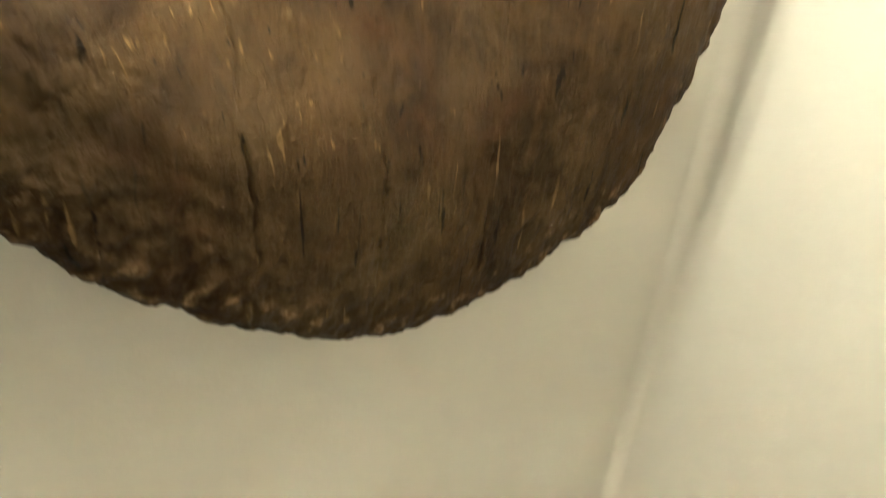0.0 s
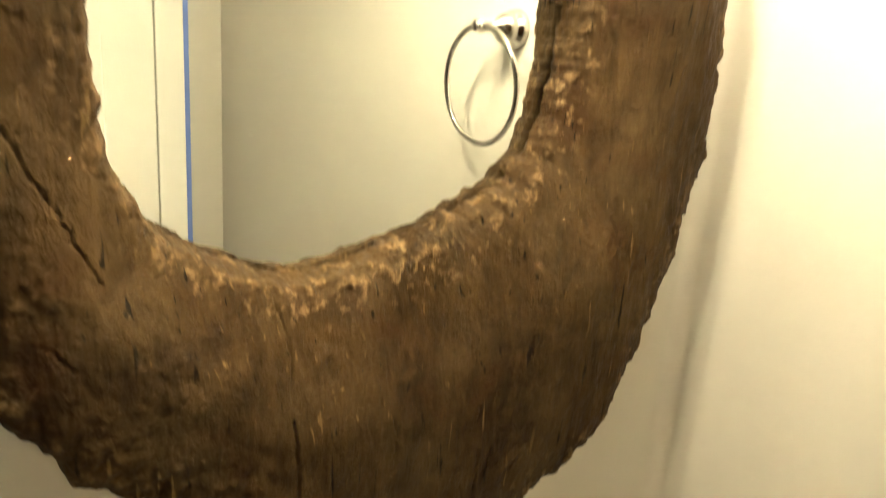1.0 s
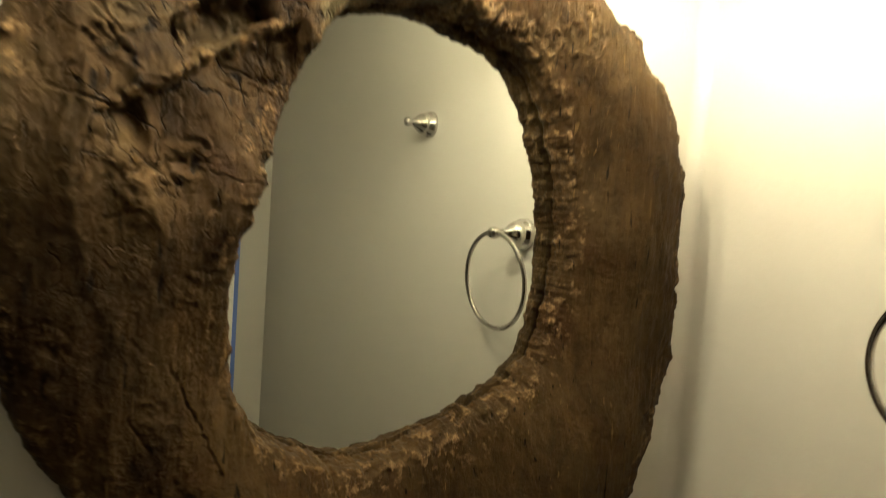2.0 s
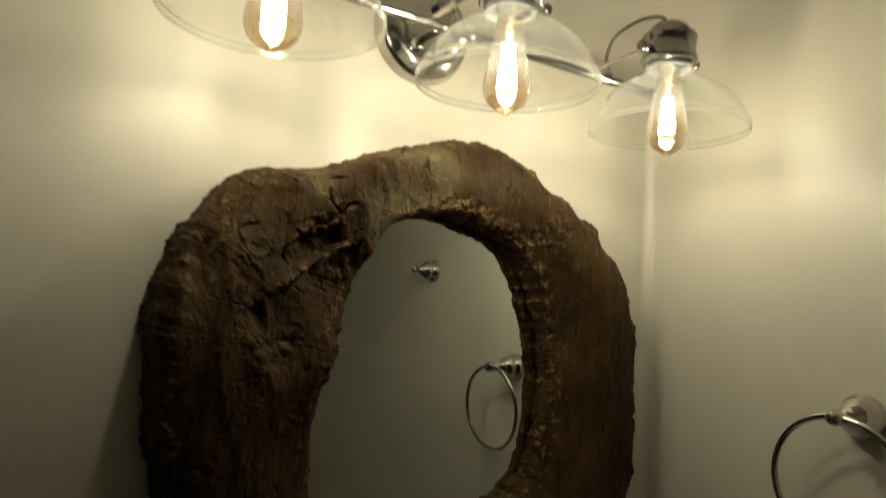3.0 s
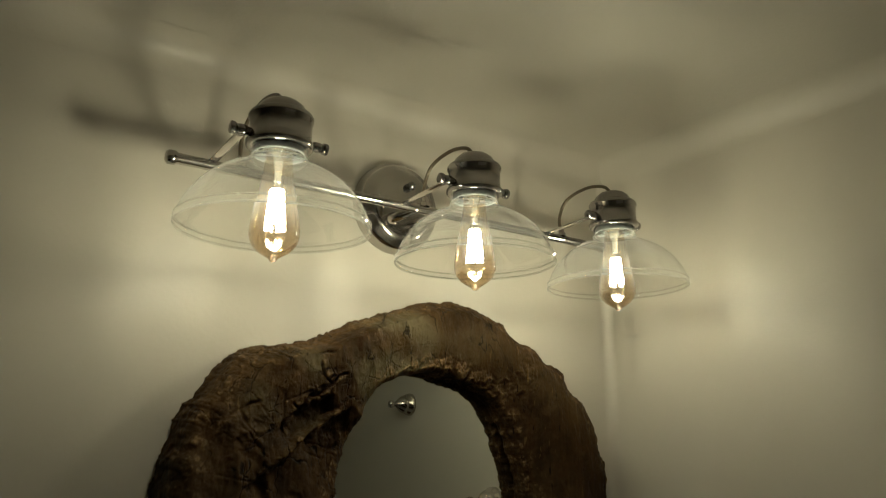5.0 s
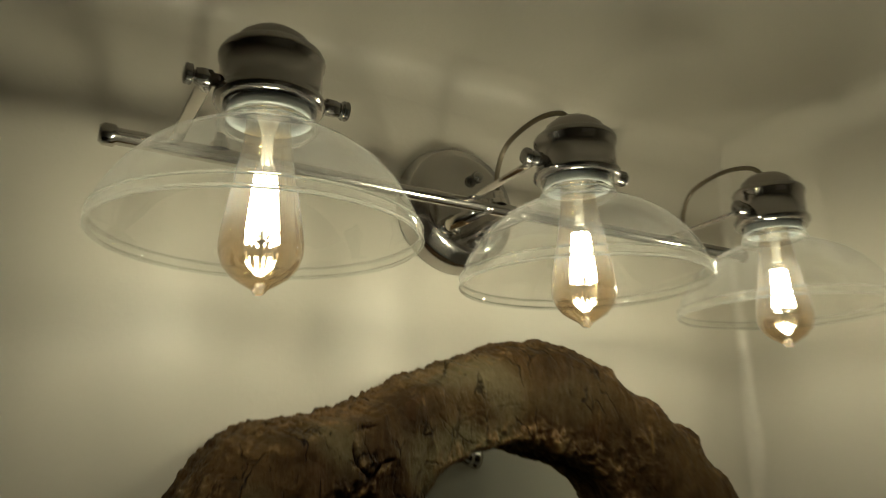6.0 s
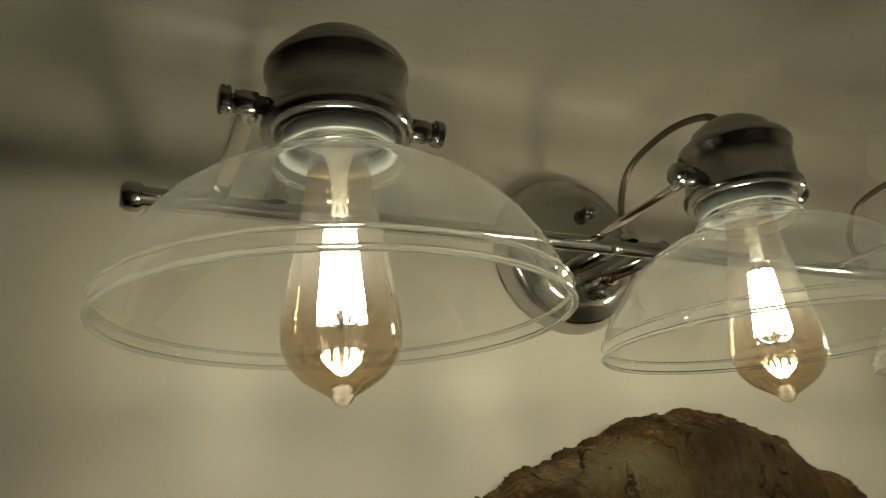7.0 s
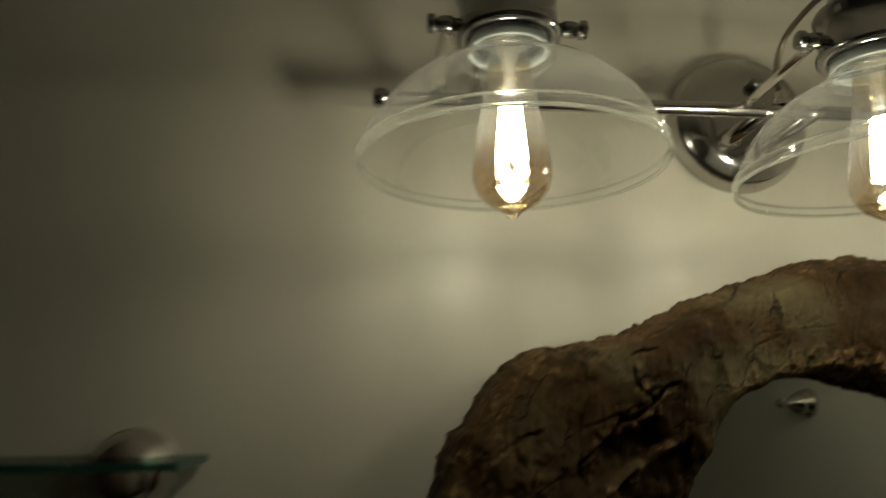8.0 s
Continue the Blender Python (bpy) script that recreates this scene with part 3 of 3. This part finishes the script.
    fit_part("cord_grip", lathe([(0.0075, 0), (0.0075, 0.005), (0.005, 0.006), (0.005, 0.012), (0.0035, 0.014), (0, 0.014)], Matrix.Translation(nub - Vector((0, 0, 0.002))), 20), CHROME)


for lx in LAMP_X:
    build_lamp(lx)


# ---- towel ring and robe hook on the east wall ----
def turned(profile, at):
    return lathe([(0.78 * r, 0.76 * h) for r, h in profile], Matrix.Translation(at) @ OUT_OF_SIDE, 64)


def rosette(at, parent):
    ob = part("rosette", turned([(0, 0.060), (0.0085, 0.060), (0.0110, 0.054), (0.0160, 0.047), (0.0220, 0.040), (0.0265, 0.032), (0.0285, 0.024), (0.0285, 0.020), (0.0310, 0.0185), (0.0310, 0.015),
                                 (0.0335, 0.0135), (0.0335, 0.009), (0.0350, 0.007), (0.0350, 0), (0, 0)], at), CHROME, parent, "stepped conical wall rosette")
    return local(ob, parent)


def build_towel_ring(y, z):
    root = thing("towel_ring", (WALL_X, y, z), "polished nickel towel ring hanging on the cream wall", "towel ring")
    rosette((WALL_X - 0.0005, y, z), root)
    local(part("post", turned([(0.0075, 0.036), (0.0068, 0.060), (0.0068, 0.067), (0.0090, 0.071), (0.0090, 0.074), (0.0070, 0.076), (0.0105, 0.081), (0.0128, 0.088), (0.0130, 0.094), (0.0110, 0.102),
                               (0.0060, 0.1065), (0, 0.1075)], (WALL_X + 0.004, y, z)), CHROME, root, "turned post with a round knob end"), root)
    cx, cz, big = WALL_X - 0.065, z - 0.079, 0.080
    ring = [(cx + 0.012 * (1 - math.cos(a)) / 2, y + big * math.sin(a), cz + big * math.cos(a)) for a in (2 * math.pi * k / 96 for k in range(97))]
    local(part("ring", tube(ring, 0.0040, 14), CHROME, root, "thin round hanging ring"), root)


def build_hook(y, z):
    root = thing("robe_hook", (WALL_X, y, z), "polished nickel robe hook on the cream wall", "hook")
    rosette((WALL_X - 0.0005, y, z), root)
    local(part("post", turned([(0.0075, 0.036), (0.0075, 0.060), (0.0065, 0.064), (0.0065, 0.068), (0.0085, 0.070), (0.0078, 0.072), (0.0118, 0.076), (0.0122, 0.081), (0.0098, 0.087), (0.0050, 0.0895), (0, 0.090)],
                              (WALL_X + 0.004, y, z)), CHROME, root, "turned peg with a round end"), root)


build_towel_ring(-0.143, 1.650)
build_hook(-0.475, 1.854)


# ---- glass shelf beside the mirror ----
def build_shelf():
    z, x1, x0, y0 = 1.806, -0.171, -0.66, 0.100
    root = thing("glass_shelf", (-0.41, WALL_Y, z), "small clear green-edged glass shelf on chrome clamps", "shelf")
    local(part("pane", box((x0, y0, z - 0.003), (x1, WALL_Y - 0.006, z + 0.003), 0.0006), SHELF_GLASS, root, "thin clear glass pane", smooth=False), root)
    local(part("front_edge", box((x0, y0 - 0.001, z - 0.0027), (x1, y0 + 0.0005, z + 0.0027)), SHELF_EDGE, root, "dark green polished glass edge", smooth=False), root)
    local(part("end_edge", box((x1 - 0.0005, y0, z - 0.0027), (x1 + 0.001, WALL_Y - 0.007, z + 0.0027)), SHELF_EDGE, root, "dark green polished glass edge", smooth=False), root)
    for bx in (x1 - 0.060, x0 + 0.060):
        c = local(part("clamp", lathe([(0, 0.036), (0.0105, 0.0350), (0.0195, 0.0315), (0.0265, 0.0255), (0.0312, 0.0165), (0.0328, 0.0058), (0.0350, 0.0040), (0.0350, 0), (0, 0)], Matrix.Translation((bx, WALL_Y - 0.001, z - 0.010)) @ OUT_OF_WALL, 64), CHROME, root, "domed chrome wall clamp"), root)
        part("set_screw", lathe([(0, 0.004), (0.004, 0.0035), (0.0045, 0), (0, 0)], Matrix.Translation((bx, WALL_Y - 0.020, z - 0.045)) @ Matrix.Rotation(radians(150), 4, "X"), 16), CHROME, c)


build_shelf()


# ---- door in the wall opposite, seen in the mirror ----
def build_door():
    root = thing("door_1", (0.30, BACK_Y, FLOOR_Z), "white painted panel door in a plain casing with blue tape", "door", kind="structure")
    right = 0.678
    for n, lo, hi in (("casing", (right - 0.075, BACK_Y, FLOOR_Z), (right, BACK_Y + 0.018, 1.97)), ("casing", (right - 0.905, BACK_Y, FLOOR_Z), (right - 0.83, BACK_Y + 0.018, 1.97)),
                      ("casing", (right - 0.83, BACK_Y, 1.90), (right - 0.075, BACK_Y + 0.018, 1.97))):
        local(part(n, box(lo, hi, 0.003), WHITE_PAINT, root, "white painted wood casing", smooth=False), root)
    local(part("leaf", box((right - 0.827, BACK_Y + 0.002, FLOOR_Z + 0.01), (right - 0.078, BACK_Y + 0.010, 1.897)), WHITE_PAINT, root, "white painted door leaf", smooth=False), root)
    for lo, hi in ((0.05, 0.75), (0.90, 1.80)):
        local(part("panel", box((right - 0.70, BACK_Y + 0.009, lo), (right - 0.21, BACK_Y + 0.015, hi), 0.003), WHITE_PAINT, root, smooth=False), root)
    local(part("tape", box((right - 0.001, BACK_Y + 0.001, 0.3), (right + 0.017, BACK_Y + 0.004, 1.91)), BLUE, root, "narrow strip of blue masking tape", smooth=False), root)


build_door()


# ---- unseen vanity added below the mirror, whose white top throws light up the wall ----
def build_vanity():
    root = thing("vanity_cabinet", (0.33, -0.05, FLOOR_Z), "unseen white painted bathroom vanity cabinet added below the mirror", "cabinet")
    local(part("carcass", box((-0.19, -0.31, FLOOR_Z + 0.09), (0.74, WALL_Y - 0.002, 0.675), 0.002), WHITE_PAINT, root, smooth=False), root)
    local(part("plinth", box((-0.16, -0.25, FLOOR_Z), (0.72, WALL_Y - 0.002, FLOOR_Z + 0.09)), WHITE_PAINT, root, smooth=False), root)
    for x0, x1, kx in ((-0.18, 0.275, 0.23), (0.285, 0.74, 0.33)):
        door = local(part("cabinet_door", box((x0, -0.329, FLOOR_Z + 0.11), (x1, -0.312, 0.65), 0.003), WHITE_PAINT, root, smooth=False), root)
        part("knob", lathe([(0.005, 0), (0.005, 0.012), (0.013, 0.018), (0.014, 0.024), (0.009, 0.029), (0, 0.030)], Matrix.Translation((kx, -0.329, 0.50)) @ OUT_OF_WALL, 24), CHROME, door)
    top = part("countertop", box((-0.21, -0.35, 0.677), (WALL_X - 0.003, WALL_Y - 0.002, 0.705), 0.006), CERAMIC, smooth=False)
    tagged(top, "unseen glossy white ceramic countertop on the cabinet, added to bounce light", "countertop")


build_vanity()


def build_soap():
    x, y, z = 0.574, 0.150, 0.7055
    root = thing("soap_dispenser", (x, y, z), "plain white plastic pump soap dispenser on the countertop", "soap dispenser")
    at = Matrix.Translation((x, y, z))
    local(part("bottle", lathe([(0, 0), (0.026, 0), (0.029, 0.003), (0.030, 0.010), (0.030, 0.105), (0.027, 0.122), (0.016, 0.134), (0.013, 0.138), (0.013, 0.146), (0, 0.146)], at, 48), CERAMIC, root), root)
    local(part("pump", merged(lathe([(0.015, 0.146), (0.015, 0.158), (0.006, 0.160), (0.006, 0.184), (0.013, 0.186), (0.014, 0.192), (0.011, 0.198), (0, 0.199)], at, 32),
                              tube([(x, y, z + 0.192), (x - 0.012, y - 0.022, z + 0.192), (x - 0.018, y - 0.034, z + 0.186)], 0.005, 10)), CERAMIC, root, "white pump head with a short spout"), root)


build_soap()
